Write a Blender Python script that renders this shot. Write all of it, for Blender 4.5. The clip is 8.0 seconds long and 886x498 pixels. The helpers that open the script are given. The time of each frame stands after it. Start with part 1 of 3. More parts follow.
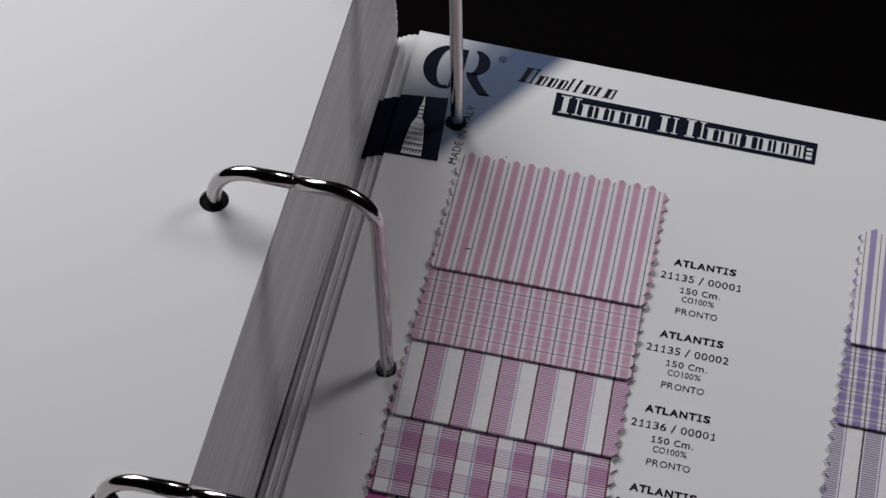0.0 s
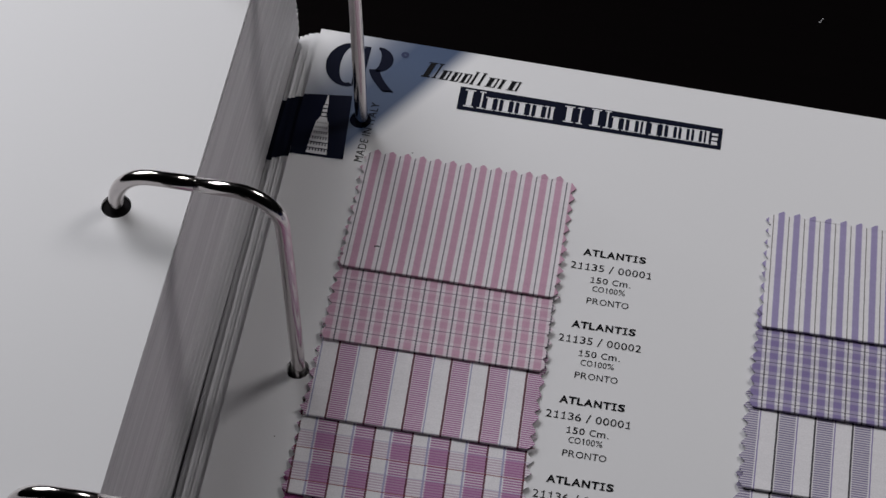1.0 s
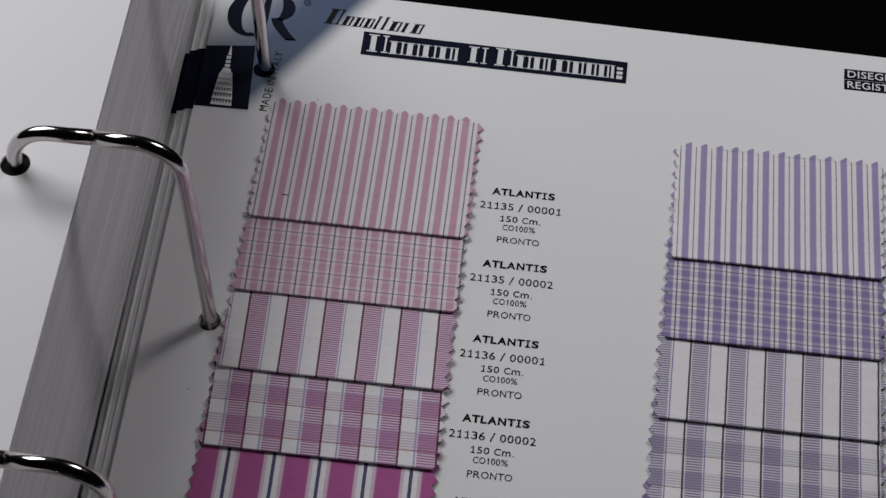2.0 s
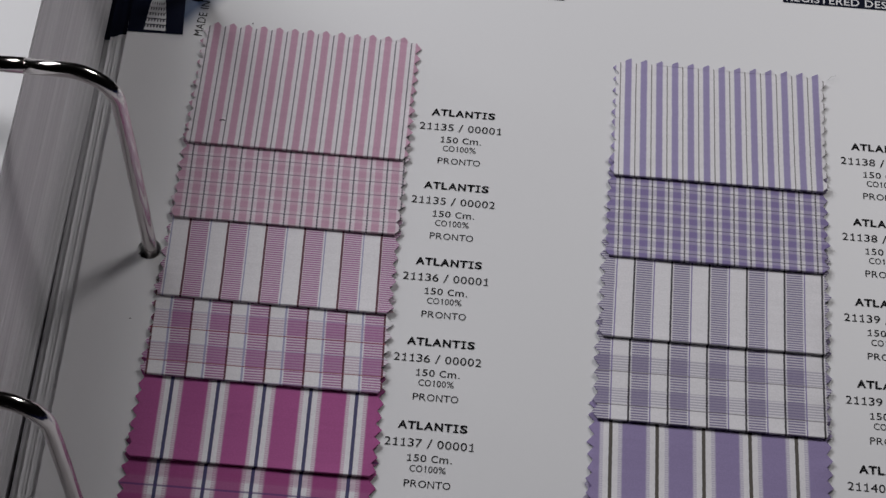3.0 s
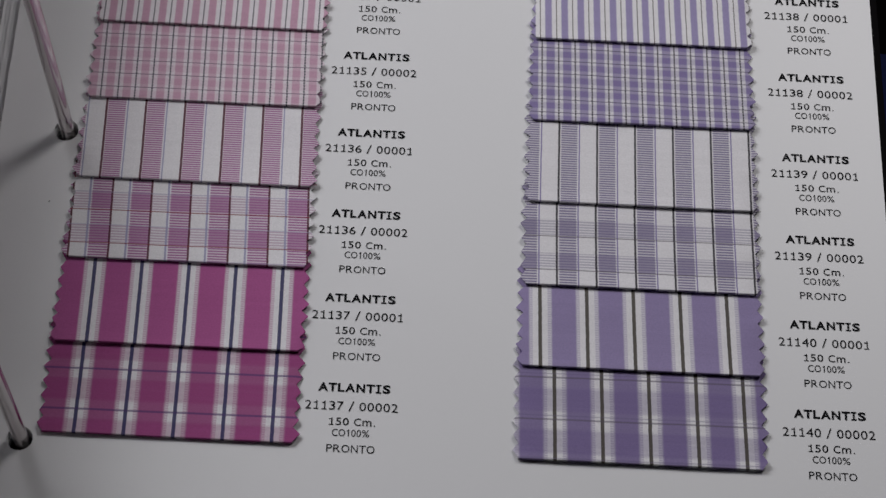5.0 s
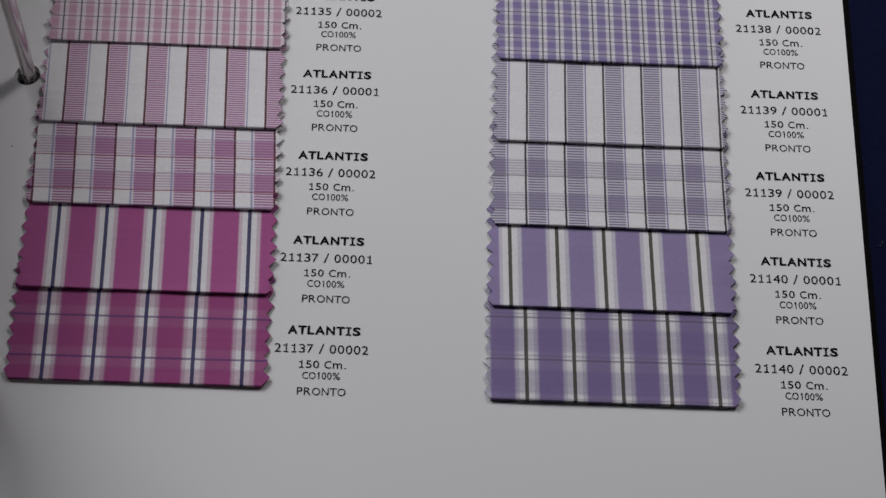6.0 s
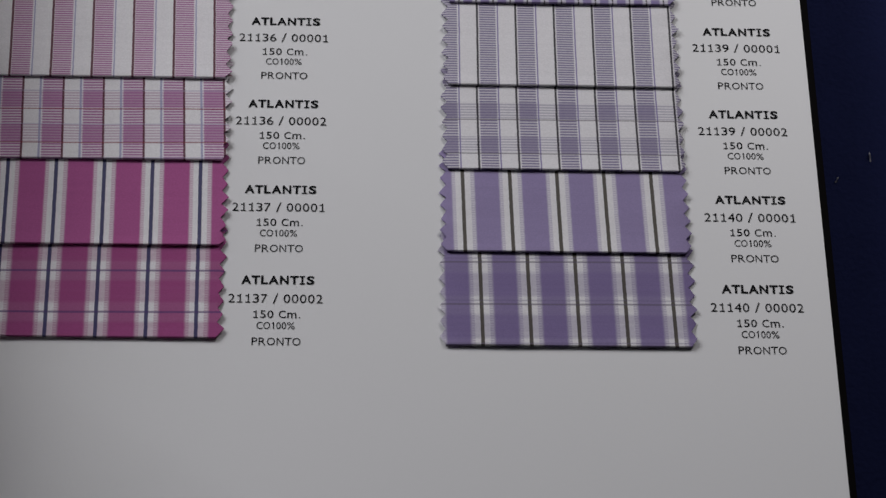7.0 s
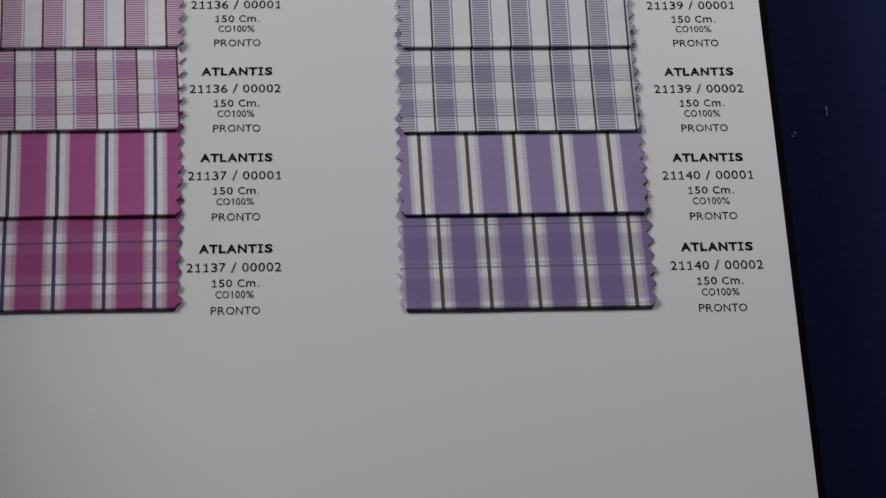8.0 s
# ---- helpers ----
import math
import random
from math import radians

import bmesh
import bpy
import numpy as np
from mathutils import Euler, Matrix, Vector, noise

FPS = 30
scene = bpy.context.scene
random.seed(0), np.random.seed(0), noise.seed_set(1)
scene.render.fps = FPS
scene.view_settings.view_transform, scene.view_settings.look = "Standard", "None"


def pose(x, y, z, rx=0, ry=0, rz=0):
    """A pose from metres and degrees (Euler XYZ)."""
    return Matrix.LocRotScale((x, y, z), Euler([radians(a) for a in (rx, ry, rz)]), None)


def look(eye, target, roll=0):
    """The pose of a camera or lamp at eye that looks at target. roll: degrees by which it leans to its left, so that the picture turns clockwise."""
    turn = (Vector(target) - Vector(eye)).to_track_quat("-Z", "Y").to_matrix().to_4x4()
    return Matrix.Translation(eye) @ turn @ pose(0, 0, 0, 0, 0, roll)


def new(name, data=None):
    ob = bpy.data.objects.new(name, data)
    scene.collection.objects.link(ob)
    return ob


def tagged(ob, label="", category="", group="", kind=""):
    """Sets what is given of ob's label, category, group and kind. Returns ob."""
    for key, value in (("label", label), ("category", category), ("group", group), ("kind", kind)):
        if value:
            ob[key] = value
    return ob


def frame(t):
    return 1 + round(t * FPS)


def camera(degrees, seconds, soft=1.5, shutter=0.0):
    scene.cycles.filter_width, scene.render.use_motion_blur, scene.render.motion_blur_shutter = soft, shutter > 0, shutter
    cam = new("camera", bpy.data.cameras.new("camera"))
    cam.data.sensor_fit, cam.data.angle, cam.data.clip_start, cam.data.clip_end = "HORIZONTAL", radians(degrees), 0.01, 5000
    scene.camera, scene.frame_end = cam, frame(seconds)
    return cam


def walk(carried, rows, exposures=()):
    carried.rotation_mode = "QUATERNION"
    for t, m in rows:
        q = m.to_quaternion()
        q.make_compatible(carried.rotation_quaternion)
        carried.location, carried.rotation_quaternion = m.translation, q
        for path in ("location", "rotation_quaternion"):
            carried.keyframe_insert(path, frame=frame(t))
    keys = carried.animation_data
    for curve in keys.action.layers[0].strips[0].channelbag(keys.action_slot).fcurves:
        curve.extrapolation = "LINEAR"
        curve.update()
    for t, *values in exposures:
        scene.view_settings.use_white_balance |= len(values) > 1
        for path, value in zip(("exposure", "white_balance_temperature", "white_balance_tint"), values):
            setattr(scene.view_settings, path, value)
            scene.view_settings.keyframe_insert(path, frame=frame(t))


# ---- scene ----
PAGE = 0.032          # height of the open page above the table top
cam = camera(24.0, 8.0, soft=1.45)
ROWS = [
    (0, 0.06938, -0.26573, 0.43697, 35.413, -0.632, 12.742),
    (0.5, 0.07252, -0.26427, 0.43604, 35.37, -0.63, 11.715),
    (1, 0.07282, -0.26445, 0.4339, 35.512, -1.138, 9.794),
    (1.5, 0.0797, -0.26568, 0.43199, 35.657, -0.917, 8.385),
    (1.7, 0.0814, -0.26584, 0.43138, 35.204, -0.889, 7.707),
    (2.8, 0.08387, -0.26464, 0.42907, 32.929, -1.203, 5.213),
    (3, 0.08217, -0.2641, 0.4276, 32.389, -1.52, 4.87),
    (3.5, 0.08287, -0.2628, 0.42651, 31.319, -1.586, 4.451),
    (4, 0.08512, -0.26221, 0.4253, 30.742, -1.627, 3.483),
    (4.5, 0.08543, -0.26368, 0.42271, 30.039, -1.752, 2.912),
    (4.7, 0.08788, -0.26407, 0.42206, 29.745, -1.612, 2.72),
    (5.8, 0.08635, -0.26423, 0.41713, 28.337, -2.227, 1.195),
    (6, 0.08568, -0.26499, 0.41606, 28.091, -2.294, 1.097),
    (6.5, 0.08632, -0.26348, 0.41499, 26.971, -2.504, 0.219),
    (7, 0.09015, -0.26352, 0.4143, 26.617, -2.337, -0.431),
    (7.5, 0.08883, -0.26333, 0.41287, 25.986, -2.676, -1.287),
    (8, 0.09165, -0.26225, 0.41324, 25.618, -2.6, -2.089),
]
walk(cam, [(t, pose(0, 0, PAGE) @ pose(x, y, z, rx, ry, rz)) for t, x, y, z, rx, ry, rz in ROWS],
     [(0.0, -0.10), (1.7, -0.15), (3.0, -0.08), (5.0, -0.01), (8.0, -0.09)])

# ---- world and lights ----
world = bpy.data.worlds.new("world")
scene.world = world
world.use_nodes = True
world.node_tree.nodes["Background"].inputs[0].default_value = (0.55, 0.62, 0.75, 1)
world.node_tree.nodes["Background"].inputs[1].default_value = 0.02


def area(name, eye, target, w, h, watts, colour):
    data = bpy.data.lights.new(name, "AREA")
    data.shape, data.size, data.size_y, data.energy, data.color = "RECTANGLE", w, h, watts, colour
    lamp = new(name, data)
    lamp.matrix_world = look(eye, target)
    return lamp


# Unseen source added at the right; its bearing follows the rings' shadows.
area("right_light", (0.34, 0.30, 0.44), (0.08, 0.04, 0), 0.15, 0.15, 0.81, (1.0, 0.97, 0.97))
area("window_light", (-0.42, 0.42, 0.58), (0.0, 0.03, 0.05), 0.52, 0.38, 4.5, (0.97, 0.968, 1.0))


# ---- materials ----
def mat(name):
    m = bpy.data.materials.new(name)
    m.use_nodes = True
    return m, m.node_tree.nodes, m.node_tree.links, m.node_tree.nodes["Principled BSDF"]


class Maths:
    """Short ways to write chains of nodes."""

    def __init__(self, m):
        self.nodes, self.links = m.node_tree.nodes, m.node_tree.links
        self.coord = self.nodes.new("ShaderNodeTexCoord").outputs["Object"]
        split = self.nodes.new("ShaderNodeSeparateXYZ")
        self.links.new(self.coord, split.inputs[0])
        self.x, self.y, self.z = split.outputs

    def put(self, value, socket):
        if isinstance(value, (int, float)):
            socket.default_value = value
        elif isinstance(value, tuple):
            socket.default_value = (*value, 1) if len(value) == 3 else value
        else:
            self.links.new(value, socket)

    def op(self, kind, a, b=0.0, c=0.0, clamp=False):
        n = self.nodes.new("ShaderNodeMath")
        n.operation, n.use_clamp = kind, clamp
        for v, s in zip((a, b, c), n.inputs):
            self.put(v, s)
        return n.outputs[0]

    def fract(self, v, period, phase):
        return self.op("FRACT", self.op("ADD", self.op("MULTIPLY", v, 1 / period), 100 - phase / period))

    def band(self, v, a, b, soft=0.01):
        n = self.nodes.new("ShaderNodeMapRange")
        n.interpolation_type = "SMOOTHSTEP"
        m = self.nodes.new("ShaderNodeMapRange")
        m.interpolation_type = "SMOOTHSTEP"
        for k, (lo, hi) in ((n, (a - soft, a + soft)), (m, (b - soft, b + soft))):
            self.put(v, k.inputs[0])
            k.inputs[1].default_value, k.inputs[2].default_value = lo, hi
        return self.op("SUBTRACT", n.outputs[0], m.outputs[0], clamp=True)

    def mix(self, f, a, b, blend="MIX"):
        n = self.nodes.new("ShaderNodeMix")
        n.data_type, n.blend_type = "RGBA", blend
        self.put(f, n.inputs[0]), self.put(a, n.inputs[6]), self.put(b, n.inputs[7])
        return n.outputs[2]

    def noise(self, scale, detail=3.0, stretch=(1, 1, 1)):
        mp = self.nodes.new("ShaderNodeMapping")
        mp.inputs["Scale"].default_value = stretch
        self.links.new(self.coord, mp.inputs[0])
        n = self.nodes.new("ShaderNodeTexNoise")
        self.links.new(mp.outputs[0], n.inputs["Vector"])
        n.inputs["Scale"].default_value, n.inputs["Detail"].default_value = scale, detail
        return n.outputs["Fac"]

    def bump(self, height, strength, distance, shader):
        n = self.nodes.new("ShaderNodeBump")
        n.inputs["Strength"].default_value, n.inputs["Distance"].default_value = strength, distance
        self.links.new(height, n.inputs["Height"])
        self.links.new(n.outputs[0], shader.inputs["Normal"])


def plain(name, colour, rough, metal=0.0, spread=0.08, scale=200, bump=0.0, stretch=(1, 1, 1), depth=0.0005, gloss=0.5):
    m, nodes, links, sh = mat(name)
    k = Maths(m)
    n = k.noise(scale, 4, stretch)
    broad = k.noise(scale / 14, 2, stretch)
    v = k.op("ADD", 1 - spread, k.op("MULTIPLY", k.op("ADD", n, broad), spread))
    col = k.mix(1.0, colour, v, "MULTIPLY")
    links.new(col, sh.inputs["Base Color"])
    sh.inputs["Roughness"].default_value, sh.inputs["Metallic"].default_value = rough, metal
    sh.inputs["Specular IOR Level"].default_value = gloss
    if bump:
        k.bump(n, bump, depth, sh)
    return m


PAPER = (0.79, 0.79, 0.805)
NAVY = (0.005, 0.007, 0.019)


def paper_material(name, blue_dark):
    """Smooth coated paper. The flag puts a soft blue darkening into the colour behind the emblem."""
    m, nodes, links, sh = mat(name)
    k = Maths(m)
    fibre, cloud = k.noise(900, 4), k.noise(14, 2)
    col = k.mix(k.op("MULTIPLY", fibre, 0.05), PAPER, (0.62, 0.62, 0.62))
    col = k.mix(k.op("MULTIPLY", cloud, 0.06), col, (0.70, 0.69, 0.68))
    if blue_dark:
        # Blue darkening in the paper colour, edged along a diagonal past the first hole.
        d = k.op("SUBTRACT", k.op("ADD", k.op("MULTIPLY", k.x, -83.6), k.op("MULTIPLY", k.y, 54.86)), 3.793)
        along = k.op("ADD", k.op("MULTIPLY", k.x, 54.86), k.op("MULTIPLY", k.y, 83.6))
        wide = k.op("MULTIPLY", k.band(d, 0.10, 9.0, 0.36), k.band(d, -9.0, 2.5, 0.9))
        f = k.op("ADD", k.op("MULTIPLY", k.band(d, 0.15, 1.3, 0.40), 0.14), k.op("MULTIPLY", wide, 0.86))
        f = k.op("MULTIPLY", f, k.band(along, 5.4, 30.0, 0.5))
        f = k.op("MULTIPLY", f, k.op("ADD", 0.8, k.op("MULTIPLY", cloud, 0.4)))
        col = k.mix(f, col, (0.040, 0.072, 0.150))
    links.new(col, sh.inputs["Base Color"])
    sh.inputs["Roughness"].default_value = 0.45
    sh.inputs["Specular IOR Level"].default_value = 0.5
    k.bump(fibre, 0.06, 0.0002, sh)
    return m


paper_top = paper_material("coated_paper_blue_dark", True)
paper = paper_material("coated_paper", False)
ink_navy = plain("navy_ink", NAVY, 0.6, spread=0.2, gloss=0.06)
ink_black = plain("black_ink", (0.010, 0.010, 0.012), 0.6, spread=0.2, gloss=0.06)
ink_white = plain("unprinted_white", (0.70, 0.70, 0.72), 0.5)
ink_blue = plain("pale_navy_ink", (0.035, 0.045, 0.10), 0.5, spread=0.2, gloss=0.15)
chrome = plain("polished_nickel", (0.66, 0.62, 0.615), 0.13, 1.0, spread=0.04, scale=500)
board_black = plain("black_cover_board", (0.006, 0.005, 0.006), 0.7, spread=0.3, scale=600, bump=0.2, gloss=0.06)
table_black = plain("black_stained_wood", (0.0016, 0.0010, 0.0011), 0.7, spread=0.4, scale=300, bump=0.2, stretch=(0.05, 1, 1), gloss=0.02)
felt_navy = plain("navy_felt", (0.016, 0.021, 0.074), 0.95, spread=0.25, scale=900, bump=0.5, depth=0.0008, gloss=0.06)
lint = plain("pale_lint", (0.5, 0.5, 0.52), 0.9)
wall_paint = plain("dark_wall_paint", (0.035, 0.033, 0.035), 0.9, spread=0.05, scale=30, bump=0.1)
floor_wood = plain("floor_wood", (0.05, 0.035, 0.025), 0.6, spread=0.3, scale=40, stretch=(0.1, 1, 1))


def sheets_material():
    """Cut edges of many sheets, each sheet a little different."""
    m, nodes, links, sh = mat("sheet_edges")
    k = Maths(m)
    geo = nodes.new("ShaderNodeNewGeometry")
    ramp = nodes.new("ShaderNodeValToRGB")
    ramp.color_ramp.elements[0].color = (0.78, 0.77, 0.795, 1)
    ramp.color_ramp.elements[1].color = (0.84, 0.83, 0.855, 1)
    links.new(geo.outputs["Random Per Island"], ramp.inputs[0])
    streak = k.noise(60, 5, (1, 0.15, 14))
    col = k.mix(k.op("MULTIPLY", k.band(streak, 0.5, 2.0, 0.2), 0.2), ramp.outputs[0], (0.22, 0.21, 0.24))
    links.new(col, sh.inputs["Base Color"])
    sh.inputs["Roughness"].default_value = 0.6
    return m


sheet_edges = sheets_material()


def fabric(name, white, band, rib, vband, hband=None, vlines=(), hlines=(), soft=0.02, ribs=False, check=0.5, cross=0.3, ground=0.0, slant=0.0, tilt=0.0):
    """A yarn-dyed shirting. Lengths in centimetres on the page.
    vband, hband: (period, phase, width) of the coloured warp and weft; vlines: (period, phase, width, colour, stitch length or 0); hlines: (period, phase, width, colour, strength).
    slant, tilt: how far warp and weft run off the page's own axes."""
    m, nodes, links, sh = mat(name)
    k = Maths(m)
    slub = k.noise(700, 3, (0.04, 1, 1))
    wob = k.op("MULTIPLY", k.op("SUBTRACT", k.noise(900, 2, (0.05, 1, 1)), 0.5), 0.016)
    cx, cy = k.op("MULTIPLY", k.x, 100), k.op("MULTIPLY", k.y, 100)
    x = k.op("ADD", k.op("SUBTRACT", cx, k.op("MULTIPLY", cy, slant)), wob)
    y = k.op("ADD", k.op("SUBTRACT", cy, k.op("MULTIPLY", cx, tilt)), k.op("MULTIPLY", k.op("SUBTRACT", k.noise(60, 2), 0.5), 0.03))
    fine = k.band(k.fract(y, rib, 0), 0.25, 0.75, 0.12)
    p, ph, w = vband
    v = k.band(k.fract(x, p, ph), 0.02, w / p, soft / p)
    if soft > 0.03:
        # pale fringe where coloured and white yarns alternate
        comb = k.op("ADD", 0.22, k.op("MULTIPLY", k.band(k.fract(y, 0.06, 0), 0.2, 0.7, 0.15), 0.3))
        v = k.op("MAXIMUM", v, k.op("MULTIPLY", k.band(k.fract(x, p, ph - 0.07), 0.01, (w + 0.14) / p, 0.012 / p), comb))
    if hband:
        p, ph, w = hband
        h = k.band(k.fract(y, p, ph), 0.02, w / p, soft / p)
        if soft > 0.05:
            # weft yarns of the two colours straggle into one another
            h = k.op("ADD", h, k.op("MULTIPLY", k.op("SUBTRACT", k.noise(1100, 2, (0.025, 1, 1)), 0.5), 1.1), clamp=True)
    else:
        h = 0.0
    if ribs:
        # coloured warp crossed by a white cord: solid only where warp and weft are both coloured
        weave = k.op("MAXIMUM", k.op("MULTIPLY", h, k.op("ADD", 0.62, k.op("MULTIPLY", slub, 0.25))), k.op("ADD", 0.3, k.op("MULTIPLY", fine, 0.62)))
        f = k.op("MULTIPLY", v, weave)
        cross = k.op("MULTIPLY", k.op("MULTIPLY", h, k.op("SUBTRACT", 1.0, v)), k.op("ADD", 0.06, k.op("MULTIPLY", fine, 0.42)))
        f = k.op("ADD", f, cross, clamp=True)
    elif hband:
        f = k.op("MULTIPLY", v, k.op("ADD", 1 - check, k.op("MULTIPLY", h, check)))
        f = k.op("ADD", f, k.op("MULTIPLY", k.op("MULTIPLY", h, k.op("SUBTRACT", 1.0, v)), cross), clamp=True)
    else:
        f = v
    f = k.op("ADD", ground, k.op("MULTIPLY", f, 1 - ground))
    col = k.mix(f, white, band)
    for period, phase, width, colour, dotted in vlines:
        line = k.band(k.fract(x, period, phase - width / 2), 0.0, width / period, 0.008 / period)
        if dotted:
            line = k.op("MULTIPLY", line, k.op("ADD", 0.6, k.op("MULTIPLY", k.band(k.fract(y, dotted, 0), 0.2, 0.75, 0.1), 0.4)))
        col = k.mix(k.op("MULTIPLY", line, 0.92), col, colour)
    for period, phase, width, colour, strength in hlines:
        line = k.band(k.fract(y, period, phase - width / 2), 0.0, width / period, 0.01 / period)
        col = k.mix(k.op("MULTIPLY", line, strength), col, colour)
    thread = k.op("ADD", 0.80, k.op("ADD", k.op("MULTIPLY", slub, 0.13), k.op("MULTIPLY", k.noise(2600, 2), 0.27)))
    col = k.mix(1.0, col, thread, "MULTIPLY")
    links.new(col, sh.inputs["Base Color"])
    sh.inputs["Roughness"].default_value = 0.85
    sh.inputs["Specular IOR Level"].default_value = 0.15
    sh.inputs["Sheen Weight"].default_value = 0.08
    k.bump(k.op("ADD", k.op("MULTIPLY", fine, 0.22 if ribs else 0.1), slub), 0.22, 0.00015, sh)
    return m


COTTON = (0.79, 0.772, 0.80)
PINK, MAGENTA, LILAC = (0.558, 0.338, 0.445), (0.425, 0.108, 0.295), (0.308, 0.252, 0.44)
ROSE, VIOLET = (0.35, 0.095, 0.28), (0.175, 0.14, 0.275)
DARK, RED, SKY, INDIGO = (0.025, 0.035, 0.05), (0.09, 0.004, 0.022), (0.36, 0.355, 0.53), (0.022, 0.022, 0.11)
OLIVE, BLACK = (0.055, 0.045, 0.03), (0.018, 0.014, 0.022)

CLOTHS_LEFT = [
    fabric("pink_stripe_cloth", COTTON, PINK, 0.05, (0.4044, 0.635, 0.19), vlines=[(0.4044, 0.532, 0.034, DARK, 0.05)], ground=0.14, slant=-0.0123),
    fabric("pink_check_cloth", COTTON, PINK, 0.05, (0.4056, 0.817, 0.20), (0.3913, 2.511, 0.20),
           vlines=[(0.4056, 0.716, 0.04, DARK, 0.085)], hlines=[(0.3913, 2.809, 0.024, (0.10, 0.06, 0.11), 0.75)],
           ground=0.24, check=0.24, cross=0.24, slant=-0.0379, tilt=0.006),
    fabric("rose_band_cloth", COTTON, ROSE, 0.062, (0.9370, 0.900, 0.445),
           vlines=[(0.9370, 0.884, 0.056, RED, 0), (0.9370, 1.391, 0.034, SKY, 0)], ribs=True, slant=-0.039),
    fabric("rose_check_cloth", COTTON, (0.345, 0.095, 0.285), 0.072, (0.9160, 0.700, 0.47), (0.900, -2.178, 0.48),
           vlines=[(0.9160, 1.184, 0.050, RED, 0), (0.9160, 0.663, 0.05, SKY, 0)],
           hlines=[(0.900, -2.190, 0.03, (0.25, 0.03, 0.05), 0.8), (0.900, -1.70, 0.035, SKY, 0.35)], ribs=True, slant=-0.055, tilt=0.012),
    fabric("magenta_stripe_cloth", COTTON, MAGENTA, 0.05, (1.0769, 1.215, 0.625), vlines=[(1.0769, 0.990, 0.085, INDIGO, 0)], soft=0.04, slant=-0.0298),
    fabric("magenta_check_cloth", COTTON, (0.345, 0.074, 0.228), 0.05, (1.0854, 1.215, 0.635), (1.0046, -6.05, 0.54),
           vlines=[(1.0854, 0.990, 0.085, INDIGO, 0)], hlines=[(1.0046, -6.267, 0.05, (0.09, 0.05, 0.18), 0.7)],
           soft=0.06, check=0.05, cross=0.40, slant=-0.0194, tilt=0.0073),
]
CLOTHS_RIGHT = [
    fabric("lilac_stripe_cloth", COTTON, (0.335, 0.292, 0.485), 0.05, (0.4008, 11.380, 0.175), vlines=[(0.4008, 11.269, 0.028, OLIVE, 0.05)], slant=-0.0205),
    fabric("lilac_check_cloth", COTTON, (0.245, 0.20, 0.385), 0.05, (0.4045, 11.388, 0.215), (0.3818, 2.498, 0.19),
           vlines=[(0.4045, 11.291, 0.038, BLACK, 0.085)], hlines=[(0.3818, 2.780, 0.025, (0.06, 0.045, 0.09), 0.75)],
           ground=0.14, check=0.24, cross=0.34, slant=-0.0124, tilt=-0.012),
    fabric("violet_band_cloth", COTTON, VIOLET, 0.066, (0.9067, 11.735, 0.405),
           vlines=[(0.9067, 11.704, 0.05, BLACK, 0), (0.9067, 11.279, 0.034, (0.25, 0.21, 0.42), 0)], ribs=True, slant=0.002),
    fabric("violet_check_cloth", COTTON, VIOLET, 0.072, (0.9122, 11.690, 0.42), (0.911, -2.300, 0.44),
           vlines=[(0.9122, 11.653, 0.05, BLACK, 0), (0.9122, 11.239, 0.034, (0.25, 0.21, 0.42), 0)],
           hlines=[(0.911, -2.312, 0.03, (0.11, 0.09, 0.11), 0.7)], ribs=True, slant=-0.0117, tilt=0.002),
    fabric("lilac_wide_stripe_cloth", COTTON, LILAC, 0.05, (1.0711, 11.465, 0.60), vlines=[(1.0711, 11.231, 0.085, OLIVE, 0)], soft=0.04, slant=-0.0215),
    fabric("lilac_wide_check_cloth", COTTON, (0.217, 0.166, 0.338), 0.05, (1.0586, 11.780, 0.595), (1.0416, -5.84, 0.60),
           vlines=[(1.0586, 11.549, 0.085, OLIVE, 0)], hlines=[(1.0416, -6.025, 0.045, (0.12, 0.10, 0.14), 0.6), (1.0416, -5.93, 0.03, (0.16, 0.13, 0.24), 0.4)],
           soft=0.06, check=0.05, cross=0.40, slant=-0.021, tilt=0.0084),
]


# ---- mesh helpers ----
def part(name, bm, material, parent=None, label=""):
    data = bpy.data.meshes.new(name)
    bm.to_mesh(data)
    bm.free()
    data.materials.append(material)
    ob = new(name, data)
    ob.parent = parent
    return tagged(ob, label)


def block(bm, x0, x1, y0, y1, z0, z1, bevel=0.0):
    made = bmesh.ops.create_cube(bm, size=1.0)["verts"]
    bmesh.ops.scale(bm, vec=(x1 - x0, y1 - y0, z1 - z0), verts=made)
    bmesh.ops.translate(bm, vec=((x0 + x1) / 2, (y0 + y1) / 2, (z0 + z1) / 2), verts=made)
    if bevel:
        edges = list({e for v in made for e in v.link_edges})
        bmesh.ops.bevel(bm, geom=edges, offset=bevel, segments=2, affect="EDGES")
    return made


